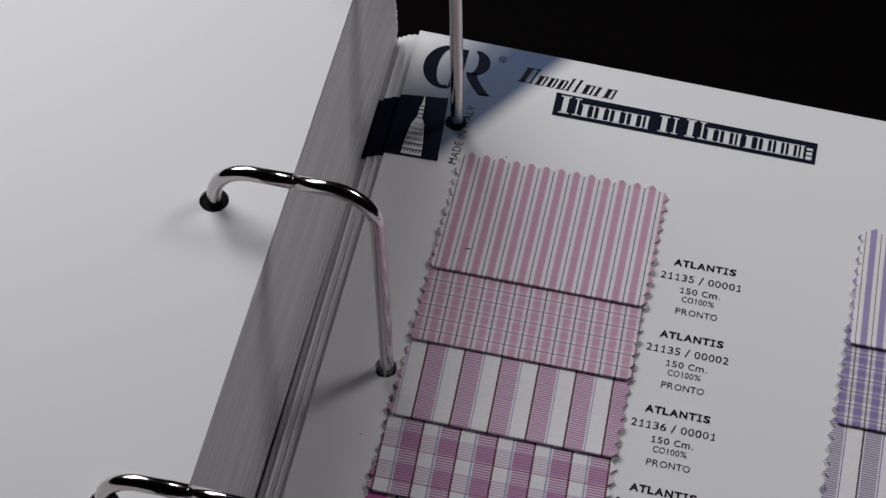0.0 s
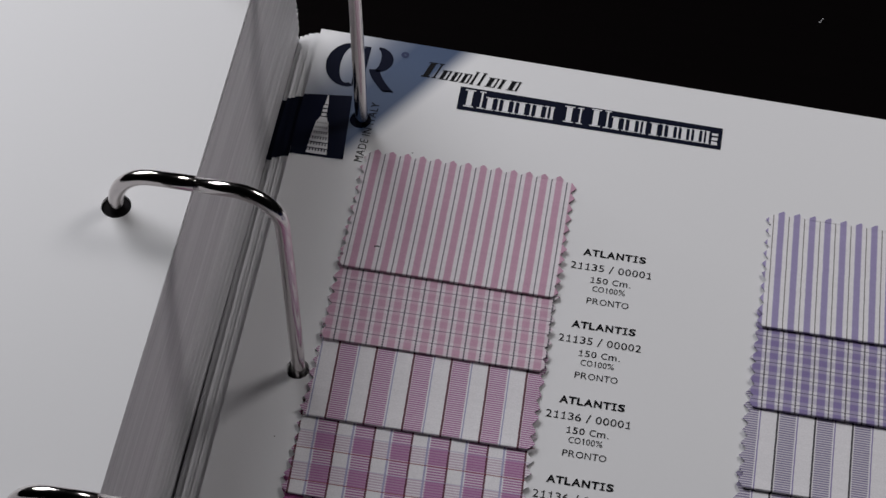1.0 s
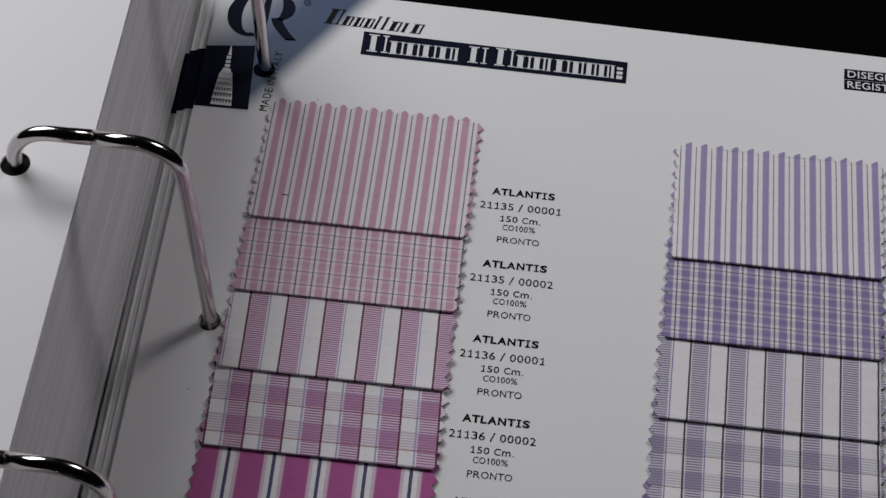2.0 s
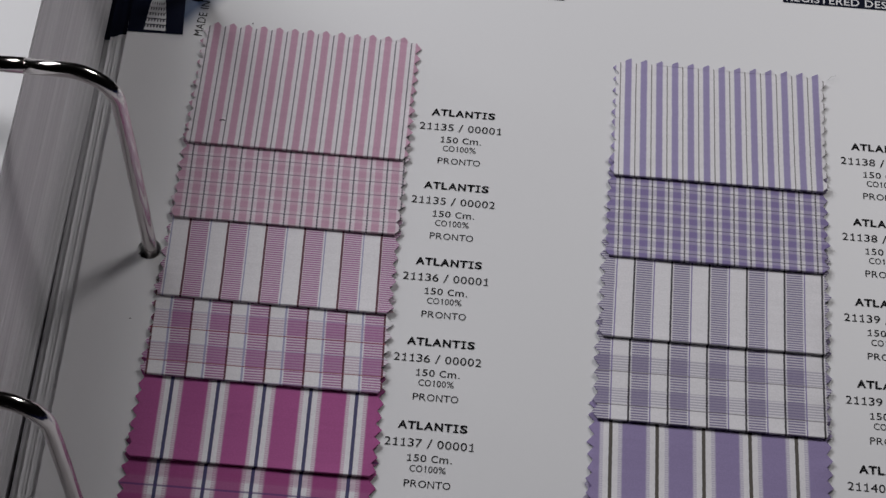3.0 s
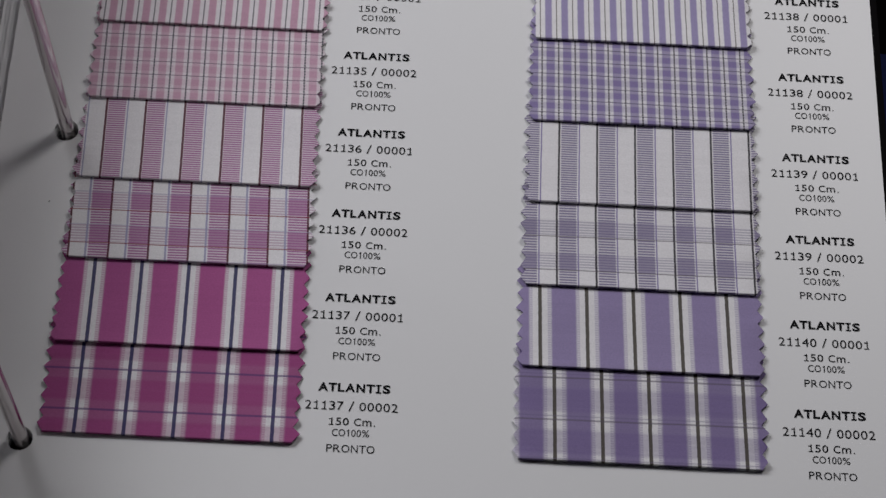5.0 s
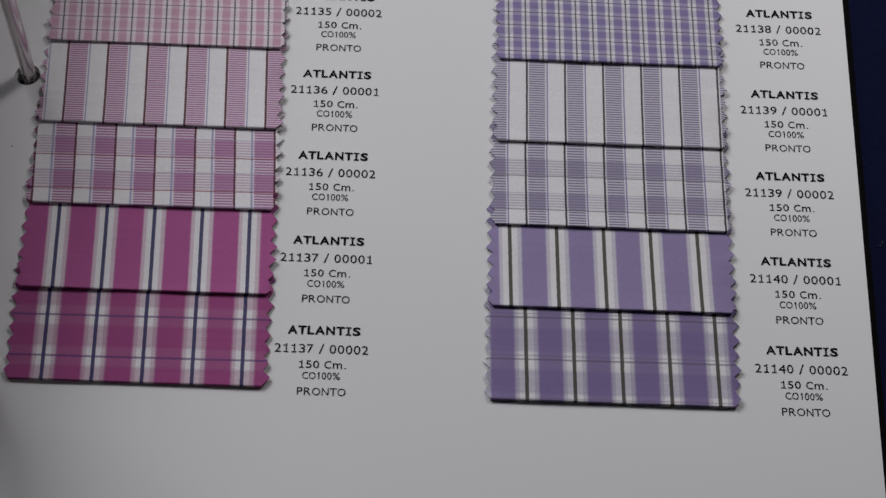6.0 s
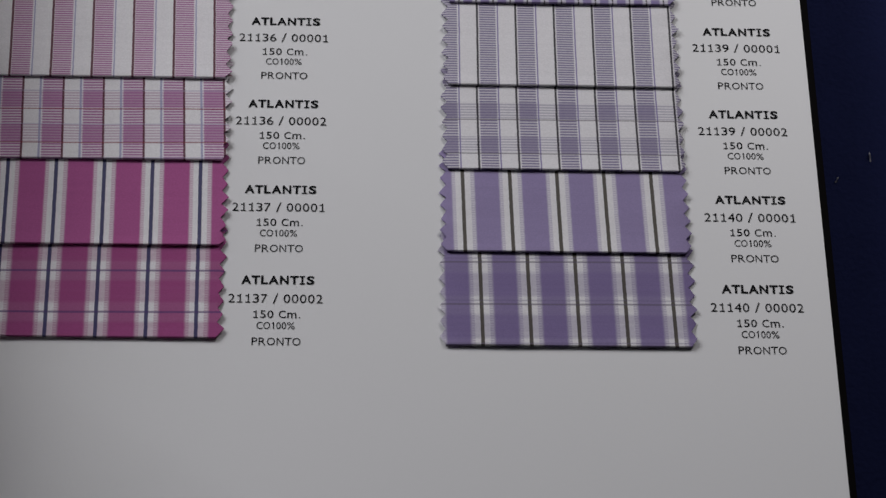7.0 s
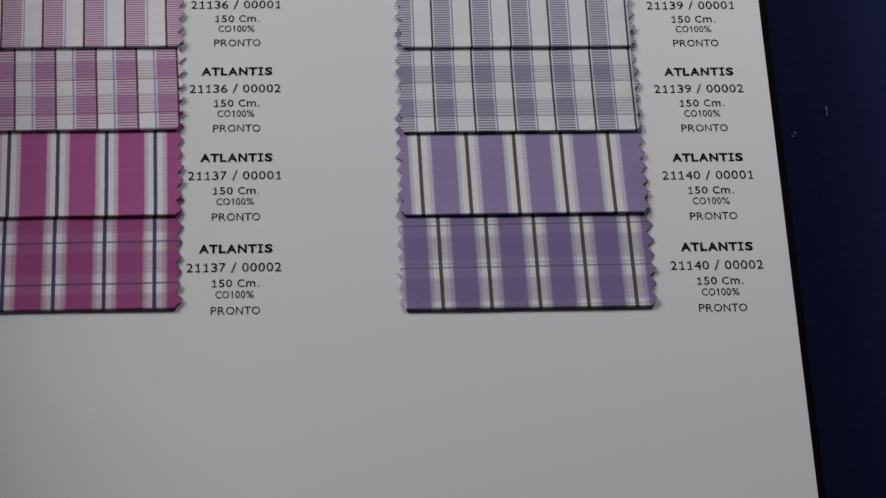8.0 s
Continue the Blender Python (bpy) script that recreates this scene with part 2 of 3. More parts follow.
def holed_sheet(outline, holes, z0, z1, radius=0.0029):
    """A flat sheet between z0 and z1 with round punched holes."""
    bm = bmesh.new()
    loops = [[Vector((x, y, z1)) for x, y in outline]]
    for cx, cy in holes:
        loops.append([Vector((cx + radius * math.cos(a), cy + radius * math.sin(a), z1)) for a in np.linspace(0, 2 * math.pi, 25)[:-1]])
    for loop in loops:
        vs = [bm.verts.new(p) for p in loop]
        for a, b in zip(vs, vs[1:] + vs[:1]):
            bm.edges.new((a, b))
    bmesh.ops.triangle_fill(bm, use_beauty=True, use_dissolve=False, edges=bm.edges[:])
    bmesh.ops.recalc_face_normals(bm, faces=bm.faces[:])
    for f in bm.faces:
        if f.normal.z < 0:
            f.normal_flip()
    down = bmesh.ops.extrude_face_region(bm, geom=bm.faces[:])["geom"]
    bmesh.ops.translate(bm, vec=(0, 0, z0 - z1), verts=[g for g in down if isinstance(g, bmesh.types.BMVert)])
    bmesh.ops.recalc_face_normals(bm, faces=bm.faces[:])
    return bm


def tube(bm, points, radius, seg=20):
    """A round wire along points in a plane y = const."""
    rings = []
    for i, p in enumerate(points):
        a, b = points[max(i - 1, 0)], points[min(i + 1, len(points) - 1)]
        d = (b - a).normalized()
        side = Vector((0, 1, 0))
        up = d.cross(side)
        rings.append([bm.verts.new(p + radius * (math.cos(t) * side + math.sin(t) * up)) for t in np.linspace(0, 2 * math.pi, seg + 1)[:-1]])
    for r, q in zip(rings, rings[1:]):
        for i in range(seg):
            f = bm.faces.new((r[i], r[(i + 1) % seg], q[(i + 1) % seg], q[i]))
            f.smooth = True
    bm.faces.new(rings[0][::-1])
    bm.faces.new(rings[-1])
    bmesh.ops.recalc_face_normals(bm, faces=bm.faces[:])


def flat(polys, z=0.0):
    """Flat shapes of ink on a sheet."""
    bm = bmesh.new()
    for poly in polys:
        f = bm.faces.new([bm.verts.new((x, y, z)) for x, y in poly])
        if f.normal.z < 0:
            f.normal_flip()
    bmesh.ops.recalc_face_normals(bm, faces=bm.faces[:])
    for f in bm.faces:
        f.normal_update()
        if f.normal.z < 0:
            f.normal_flip()
    return bm


def rect(x0, y0, x1, y1):
    return [(x0, y0), (x1, y0), (x1, y1), (x0, y1)]


TEXTS = {}


def text_mesh(words, width, height, bold):
    key = (words, width, height, bold)
    if key not in TEXTS:
        cu = bpy.data.curves.new("text", "FONT")
        cu.body, cu.size, cu.offset, cu.resolution_u = words, 1.0, bold, 3
        cu.space_character = 1.08
        ob = new("text", cu)
        dg = bpy.context.evaluated_depsgraph_get()
        me = bpy.data.meshes.new_from_object(ob.evaluated_get(dg))
        bpy.data.objects.remove(ob)
        bpy.data.curves.remove(cu)
        co = np.array([v.co[:] for v in me.vertices])
        lo, hi = co.min(0), co.max(0)
        for v in me.vertices:
            v.co = ((v.co.x - (lo[0] + hi[0]) / 2) / (hi[0] - lo[0]) * width, (v.co.y - (lo[1] + hi[1]) / 2) / (hi[1] - lo[1]) * height, 0)
        TEXTS[key] = me
    return TEXTS[key]


def text(words, x, y, width, height, material, parent, bold=0.0, turn=0.0, z=0.0, name="printed_line"):
    me = text_mesh(words, width, height, bold)
    if not me.materials:
        me.materials.append(material)
    ob = new(name, me)
    ob.parent = parent
    ob.matrix_basis = pose(x, y, z, 0, 0, turn)
    return ob


# advance and ink width of each character, in ems, of the wide sans print and of the narrower one
WIDE = {"0": (0.636, 0.52), "1": (0.636, 0.40), "2": (0.636, 0.50), "3": (0.636, 0.49), "4": (0.636, 0.55), "5": (0.636, 0.48), "6": (0.636, 0.53),
        "7": (0.636, 0.51), "8": (0.636, 0.53), "9": (0.636, 0.53), "/": (0.454, 0.42), " ": (0.352, 0.0), "C": (0.698, 0.60), "m": (0.973, 0.79),
        ".": (0.364, 0.14), "P": (0.603, 0.48), "R": (0.695, 0.59), "O": (0.787, 0.69), "N": (0.748, 0.57), "T": (0.616, 0.61)}
HEAVY = {"A": (0.776, 0.77), "T": (0.682, 0.66), "L": (0.637, 0.52), "N": (0.846, 0.67), "I": (0.546, 0.42), "S": (0.711, 0.61)}
NARROW = {"C": (0.722, 0.62), "O": (0.778, 0.69), "1": (0.556, 0.26), "0": (0.556, 0.46), "%": (0.889, 0.80)}


def print_line(words, x, y, width, height, parent, face, bold, z):
    """One printed line, each character set at its own advance; the foot of 1 and I is drawn with it."""
    total = sum(face[c][0] for c in words)
    left, right = (face[words[0]][0] - face[words[0]][1]) / 2, (face[words[-1]][0] - face[words[-1]][1]) / 2
    em = width / (total - left - right)
    pen, key = -left - (total - left - right) / 2, (words, width, height)
    if key not in TEXTS:
        bm = bmesh.new()
        for c in words:
            advance, ink = face[c]
            mid = (pen + advance / 2) * em
            pen += advance
            if c == " ":
                continue
            if c in "1I":
                stem, foot, w = (0.20 if face is HEAVY else 0.125) * height, (0.15 if face is HEAVY else 0.11) * height, ink * em
                cx = mid if c == "I" else mid + 0.04 * em
                polys = [rect(cx - stem / 2, -height / 2 + foot, cx + stem / 2, height / 2 - (foot if c == "I" else 0)), rect(mid - w / 2, -height / 2, mid + w / 2, -height / 2 + foot)]
                if face is NARROW:
                    cx = mid + w / 2 - stem
                    polys = [rect(cx - stem / 2, -height / 2, cx + stem / 2, height / 2)]
                if c == "I":
                    polys.append(rect(mid - w / 2, height / 2 - foot, mid + w / 2, height / 2))
                else:
                    polys.append(rect(mid - w / 2, height * 0.24, cx - stem / 2, height * 0.24 + foot))
                for poly in polys:
                    bm.faces.new([bm.verts.new((px, py, 0)) for px, py in poly])
                continue
            high = {"m": 0.75, ".": 0.15, "/": 1.15}.get(c, 1.0) * height
            glyph = text_mesh(c, ink * em, high, bold).copy()
            for v in glyph.vertices:
                v.co.x += mid
                v.co.y -= (height - high) / 2 if c != "/" else 0.0
            bm.from_mesh(glyph)
            bpy.data.meshes.remove(glyph)
        for f in bm.faces:
            f.normal_update()
            if f.normal.z < 0:
                f.normal_flip()
        me = bpy.data.meshes.new("printed_line")
        bm.to_mesh(me)
        bm.free()
        me.materials.append(ink_black)
        TEXTS[key] = me
    ob = new("printed_line", TEXTS[key])
    ob.parent = parent
    ob.matrix_basis = pose(x, y, z)
    return ob


# ---- the room ----
def slab(name, x0, x1, y0, y1, z0, z1, material, label, category):
    bm = bmesh.new()
    block(bm, x0, x1, y0, y1, z0, z1)
    return tagged(part(name, bm, material), label, category, kind="structure")


FLOOR = -0.74
slab("floor", -2.2, 2.2, -2.2, 2.2, FLOOR - 0.1, FLOOR, floor_wood, "dark wooden floor of the room", "floor")
slab("ceiling", -2.2, 2.2, -2.2, 2.2, 1.86, 1.96, wall_paint, "plain dark matt ceiling of the room", "ceiling")
slab("wall_north", -2.2, 2.2, 2.2, 2.3, FLOOR, 1.86, wall_paint, "plain matt dark painted wall", "wall")
slab("wall_south", -2.2, 2.2, -2.3, -2.2, FLOOR, 1.86, wall_paint, "plain matt dark painted wall", "wall")
slab("wall_east", 2.2, 2.3, -2.3, 2.3, FLOOR, 1.86, wall_paint, "plain matt dark painted wall", "wall")
slab("wall_west", -2.3, -2.2, -2.3, 2.3, FLOOR, 1.86, wall_paint, "plain matt dark painted wall", "wall")


def table():
    root = tagged(new("table"), "black-stained wooden table under the open binder", "table")
    bm = bmesh.new()
    block(bm, -0.75, 0.75, -0.5, 0.5, -0.03, 0.0, 0.003)
    part("tabletop", bm, table_black, root)
    for x in (-0.69, 0.69):
        for y in (-0.44, 0.44):
            bm = bmesh.new()
            block(bm, x - 0.03, x + 0.03, y - 0.03, y + 0.03, FLOOR, -0.03, 0.003)
            part("leg", bm, table_black, root)


table()


def felt_mat():
    bm = bmesh.new()
    block(bm, 0.10, 0.52, -0.42, 0.055, 0.0, 0.003, 0.001)
    tagged(part("felt_mat", bm, felt_navy), "navy blue felt mat lying on the black table", "mat")


felt_mat()


def lint_fibre(x, y, turn, size, z=0.0033):
    bm = bmesh.new()
    pts = [Vector((size * u, 0, 0.0002 + 0.0006 * math.sin(3 * u))) for u in np.linspace(-1, 1, 7)]
    tube(bm, [Vector((p.x, 0.25 * size * math.sin(2.2 * p.x / size), p.z)) for p in pts], 0.00018, 6)
    ob = part("lint_fibre", bm, lint)
    ob.matrix_basis = pose(x, y, z, 0, 0, turn)
    tagged(ob, "tiny pale curl of lint on dark cloth", "lint")


lint_fibre(0.2150, -0.0150, 80, 0.0011)
lint_fibre(0.2062, -0.0215, 40, 0.0005)
lint_fibre(0.1225, 0.1680, 30, 0.0009, 0.0003)

# ---- the ring binder ----
HOLES_Y = (0.08, 0.0, -0.08, -0.16)
COVER = 0.007         # top of the cover boards and of the ring base


def binder():
    root = tagged(new("ring_binder"), "open black four-ring binder lying flat on the table", "binder")
    bm = bmesh.new()
    block(bm, 0.004, 0.2028, -0.196, 0.115, 0.0032, 0.0062, 0.0008)
    part("cover_board", bm, board_black, root)
    bm = bmesh.new()
    block(bm, -0.262, -0.046, -0.196, 0.115, 0.0002, 0.0032, 0.0008)
    part("cover_board", bm, board_black, root)
    bm = bmesh.new()
    block(bm, -0.045, 0.003, -0.196, 0.115, 0.0002, 0.0032, 0.0006)
    part("spine_board", bm, board_black, root)
    bm = bmesh.new()
    block(bm, -0.043, 0.0028, -0.180, 0.100, 0.0034, 0.0068, 0.0008)
    part("ring_base", bm, chrome, root, "polished metal base plate of the rings")
    top = PAGE + 0.0699
    for y in HOLES_Y:
        right, left = [], []
        for a in np.linspace(0, math.pi / 2, 12):
            right.append(Vector((-0.0125 + 0.0110 * math.cos(a), y, top - 0.0110 + 0.0110 * math.sin(a) ** 1.0)))
            left.append(Vector((-0.0300 - 0.0095 * math.cos(a), y, top - 0.0110 + 0.0110 * math.sin(a))))
        foot = [Vector((x, y, z)) for x, z in ((0.0, 0.006), (0.0, PAGE), (-0.0004, PAGE + 0.02), (-0.0010, PAGE + 0.045))]
        bm = bmesh.new()
        tube(bm, foot + right + [Vector((-0.0202, y, top))], 0.00172)
        part("ring_half", bm, chrome, root, "shiny nickel wire of the fixed half ring")
        bm = bmesh.new()
        foot = [Vector((-0.0395, y, z)) for z in (0.006, PAGE, PAGE + 0.03)]
        tube(bm, foot + left + [Vector((-0.0206, y, top + 0.0001))], 0.00178)
        part("ring_half", bm, chrome, root, "shiny nickel wire of the opening half ring")
        bm = bmesh.new()
        tube(bm, [Vector((-0.02065, y, top)), Vector((-0.02015, y, top))], 0.0013)
        part("ring_joint", bm, chrome, root)
    return root


binder()

# ---- sheets of the right hand block ----
OUTLINE = [(-0.0171, 0.1097), (-0.0141, -0.1880), (0.1945, -0.1890), (0.1942, 0.1050)]
HOLES_RIGHT = [(-0.0003, y) for y in HOLES_Y]


def sheet_things():
    """The lower sheets, fanned out towards the rings."""
    rng = random.Random(4)
    x, z = 0.0, PAGE - 0.0004
    for step, drop in ((0.0017, 0.0012), (0.0008, 0.0003), (0.0010, 0.0007), (0.0012, 0.0004), (0.0014, 0.0014)):
        x -= step
        z -= drop
        out = [(px + x, py + 0.0006 * rng.uniform(-1, 0.2)) for px, py in OUTLINE]
        out[2:] = [(px - 0.001, py) for px, py in OUTLINE[2:]]
        ob = part("sample_sheet", holed_sheet(out, HOLES_RIGHT, z - 0.00025, z), paper)
        tagged(ob, "white sample sheet fanned out beneath the top page", "paper sheet", "sheets in the binder")
        tone = flat([rect(out[0][0] + 0.00003, 0.0655, 0.012, 0.0862)], z + 0.00004)
        part("printed_panel", tone, ink_navy, ob, "navy printed panel at the sheet's edge")
    low = z - 0.0006
    bm = holed_sheet([(px + x - 0.0006 + (0.0 if px < 0 else 0.0045), py - 0.0008) for px, py in OUTLINE], HOLES_RIGHT, COVER, low)
    tagged(part("sheet_block", bm, sheet_edges), "thick block of white sample sheets lying in the binder", "paper stack")


sheet_things()


def stack_left():
    """The turned sheets on the other side of the rings, a tall block whose cut edges show."""
    rng = random.Random(9)
    root = tagged(new("turned_sheet_stack"), "tall stack of turned white sample sheets with uneven cut edges", "paper stack")
    bm = bmesh.new()
    z, n, top = COVER, 0, PAGE + 0.0572
    lean = 0.0
    ys = np.linspace(0.0, 1.0, 19)
    while z < top - 0.0012:
        t = rng.choice((0.00035, 0.0005, 0.0005, 0.0008))
        lean = 0.9 * lean + rng.uniform(-0.00006, 0.00006)
        s = (z - PAGE) / (top - PAGE)
        edge = -0.0234 - 0.0005 * max(s, 0) + lean
        yt = 0.1082 + rng.uniform(-0.0012, 0.0008)
        rows = []
        for u in ys:
            y = -0.1885 + (yt + 0.1885) * u
            # bundles of sheets wander in and out along their length
            x = edge + 0.0007 * noise.noise(Vector((y * 9, z * 70, 3))) + 0.00014 * noise.noise(Vector((y * 30, z * 260, 7)))
            rows.append([bm.verts.new(p) for p in ((x, y, z), (x, y, z + t), (-0.232, y, z + t), (-0.232, y, z))])
        for p, q in zip(rows, rows[1:]):
            for i in range(4):
                bm.faces.new((p[i], q[i], q[(i + 1) % 4], p[(i + 1) % 4]))
        bm.faces.new(rows[0])
        bm.faces.new(rows[-1][::-1])
        z += t
    bmesh.ops.recalc_face_normals(bm, faces=bm.faces[:])
    part("sheet_edges", bm, sheet_edges, root)
    out = [(-0.0241, 0.1085), (-0.0239, -0.1885), (-0.234, -0.1885), (-0.234, 0.1085)]
    page = part("turned_page", holed_sheet(out, [(-0.0397, y) for y in HOLES_Y], z + 0.0004, z + 0.0009, 0.0034), paper, None)
    tagged(page, "blank white back of the turned page on the stack", "paper sheet", "sheets in the binder")
    for y in HOLES_Y:
        # A black disc stands in for the shade down each punched hole.
        dark = bmesh.new()
        made = bmesh.ops.create_circle(dark, cap_ends=True, segments=24, radius=0.0033)["verts"]
        bmesh.ops.translate(dark, vec=(-0.0397, y, z + 0.00025), verts=made)
        part("hole_shade_disc", dark, board_black, root)


stack_left()

# ---- the open page ----
Z = PAGE + 0.0001
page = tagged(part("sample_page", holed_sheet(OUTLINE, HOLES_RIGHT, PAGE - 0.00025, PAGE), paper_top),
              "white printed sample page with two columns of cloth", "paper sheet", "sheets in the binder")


def header():
    # navy panel with a pale domed tower, running off the sheet's edge
    part("printed_panel", flat([[(-0.0170, 0.0860), (-0.0040, 0.0876), (-0.0022, 0.0658), (-0.0166, 0.0655)]], Z), ink_navy, page, "navy panel of the letterhead")
    bands = []
    for i, (w, y) in enumerate(((0.0056, 0.0664), (0.0054, 0.0684), (0.0050, 0.0704), (0.0046, 0.0722), (0.0041, 0.0740), (0.0036, 0.0757))):
        cx = -0.0096 - 0.05 * (y - 0.066)
        bands.append(rect(cx - w / 2, y, cx + w / 2, y + 0.0009))
        for j in range(7):
            px = cx - w / 2 + w * (j + 0.5) / 7
            bands.append(rect(px - 0.0002, y + 0.0009, px + 0.0002, y + 0.0017))
    bands.append([(cx - 0.0016, 0.0772), (cx + 0.0015, 0.0772), (cx + 0.0008, 0.0790), (cx - 0.0010, 0.0790)])
    bands += [rect(cx - 0.0008, 0.0793 + 0.0014 * i, cx + 0.0006 - 0.0001 * i, 0.0803 + 0.0014 * i) for i in range(3)]
    bands.append([(cx - 0.0006, 0.0834), (cx + 0.0004, 0.0834), (cx - 0.0002, 0.0868), (cx - 0.0003, 0.0868)])
    part("tower_emblem", flat(bands, Z + 0.00006), ink_white, page, "pale tower drawn on the navy panel")
    text("MADE IN ITALY", 0.0022, 0.0762, 0.0205, 0.0022, ink_black, page, 0.0, 87, Z)

    # monogram as plain shapes: a round shape with a gap beside an upright with a bowl and a leg
    def arc(cx, cy, r0x, r0y, r1x, r1y, a0, a1, n=18):
        return [[(cx + r0x * math.cos(p), cy + r0y * math.sin(p)), (cx + r1x * math.cos(p), cy + r1y * math.sin(p)),
                 (cx + r1x * math.cos(q), cy + r1y * math.sin(q)), (cx + r0x * math.cos(q), cy + r0y * math.sin(q))]
                for p, q in zip(np.linspace(a0, a1, n)[:-1], np.linspace(a0, a1, n)[1:])]
    shapes = arc(-0.0068, 0.0984, 0.0066, 0.0078, 0.0026, 0.0066, math.radians(70), math.radians(290))
    shapes += [rect(-0.0052, 0.0915, -0.0041, 0.0985), rect(-0.0040, 0.0916, -0.0022, 0.1056)]
    shapes += arc(0.0000, 0.1015, 0.0046, 0.0045, 0.0012, 0.0036, math.radians(-80), math.radians(90))
    leg = [(-0.0014 + 0.0050 * u ** 1.5, 0.0978 - 0.0072 * u) for u in np.linspace(0, 1, 9)]
    shapes += [[a, (a[0] + 0.0030, a[1] + 0.0002), (b[0] + 0.0030, b[1] + 0.0002), b] for a, b in zip(leg, leg[1:])]
    shapes += [[(0.0036, 0.0906), (0.0042, 0.0906), (0.0064, 0.0910), (0.0063, 0.0913), (0.0042, 0.0912)]]
    part("monogram", flat(shapes, Z), ink_navy, page, "navy monogram drawn in plain shapes")
    part("ring_mark", flat(arc(0.0074, 0.1046, 0.0011, 0.0011, 0.0003, 0.0003, 0, 2 * math.pi), Z), ink_blue, page, "small round pale blue mark")
    def mark(w, h):
        """Plain uprights on slab feet, a heavy one and, where there is room, a light one."""
        heavy = min(0.0015, 0.42 * w)
        shapes = [rect(0.12 * w, 0.07 * h, 0.12 * w + heavy, 0.93 * h)]
        feet = [(0.0, 0.24 * w + heavy)]
        if w > 0.0021:
            shapes.append(rect(0.80 * w, 0.07 * h, 0.80 * w + 0.0005, 0.93 * h))
            feet.append((0.68 * w, w))
        return shapes + [rect(p, q, r, q + 0.06 * h) for p, r in feet for q in (0.0, 0.94 * h)]

    # slanted line of small dark strokes above the name bar
    x, lean = 0.0128, 0.30
    for w, h in ((0.0042, 0.0054), (0.0026, 0.0034), (0.0023, 0.0034), (0.0023, 0.0034), (0.0015, 0.0046), (0.0016, 0.0046), (0.0030, 0.0034), (0.0020, 0.0034), (0.0030, 0.0034)):
        y = 0.0979 - 0.02 * (x - 0.0128)
        part("script_stroke", flat([[(x + px + lean * py, y + py) for px, py in poly] for poly in mark(w, h)], Z), ink_black, page, "slanted dark stroke")
        x += w + 0.0005
    bar = part("name_bar", flat([[(0.0243, 0.0884), (0.0242, 0.0964), (0.0956, 0.0949), (0.0956, 0.0876)]], Z), ink_navy, page, "long navy name bar with pale strokes")
    x = 0.0258
    for w, h in ((0.0056, 0.0060), (0.0042, 0.0044), (0.0041, 0.0044), (0.0044, 0.0044), (0.0041, 0.0044), (0.0018, 0.0044), (0.0016, 0), (0.0052, 0.0056), (0.0016, 0),
                 (0.0054, 0.0060), (0.0043, 0.0044), (0.0037, 0.0044), (0.0018, 0.0044), (0.0044, 0.0044), (0.0034, 0.0044), (0.0032, 0.0044), (0.0032, 0.0044), (0.0018, 0.0044)):
        y = 0.0896 - (x - 0.0258) * 0.011
        if h:
            part("name_stroke", flat([[(x + px, y + py) for px, py in poly] for poly in mark(w, h)], Z + 0.00006), ink_white, bar)
        x += w + 0.0002
    for i, w in enumerate((0.0012, 0.0010, 0.0008)):
        part("name_stroke", flat([rect(0.0929, 0.0888 + 0.0016 * i, 0.0945, 0.0888 + 0.0016 * i + w)], Z + 0.00006), ink_white, bar)
    for y, words in ((0.0986, "DISEGNI DEPOSITATI"), (0.0950, "REGISTERED DESIGNS")):
        strip = part("notice_bar", flat([rect(0.1533, y - 0.0017, 0.1895, y + 0.0017)], Z), ink_navy, page, "navy notice strip")
        text(words, 0.1714, y, 0.0345, 0.0024, ink_white, strip, 0.012, 0, Z + 0.00006)


header()

LEFT_Y = (0.0476, 0.0252, 0.0029, -0.0195, -0.0418, -0.0644)
RIGHT_Y = (0.0478, 0.0250, 0.0019, -0.0206, -0.0430, -0.0654)
CODES = (("21135 / 00001", "21135 / 00002", "21136 / 00001", "21136 / 00002", "21137 / 00001", "21137 / 00002"),
         ("21138 / 00001", "21138 / 00002", "21139 / 00001", "21139 / 00002", "21140 / 00001", "21140 / 00002"))
for cx, ys, codes in ((0.0722, LEFT_Y, CODES[0]), (0.1784, RIGHT_Y, CODES[1])):
    for y, code in zip(ys, codes):
        y += 0.0004
        print_line("ATLANTIS", cx, y, 0.0161, 0.0021, page, HEAVY, 0.035, Z)
        print_line(code, cx - 0.0004, y - 0.0045, 0.0206, 0.0021, page, WIDE, -0.001, Z)
        print_line("150 Cm.", cx, y - 0.0083, 0.0103, 0.0018, page, WIDE, 0.002, Z)
        print_line("CO100%", cx - 0.0002, y - 0.0110, 0.0083, 0.0017, page, NARROW, -0.003, Z)
        print_line("PRONTO", cx, y - 0.0148, 0.0106, 0.0018, page, WIDE, -0.004, Z)


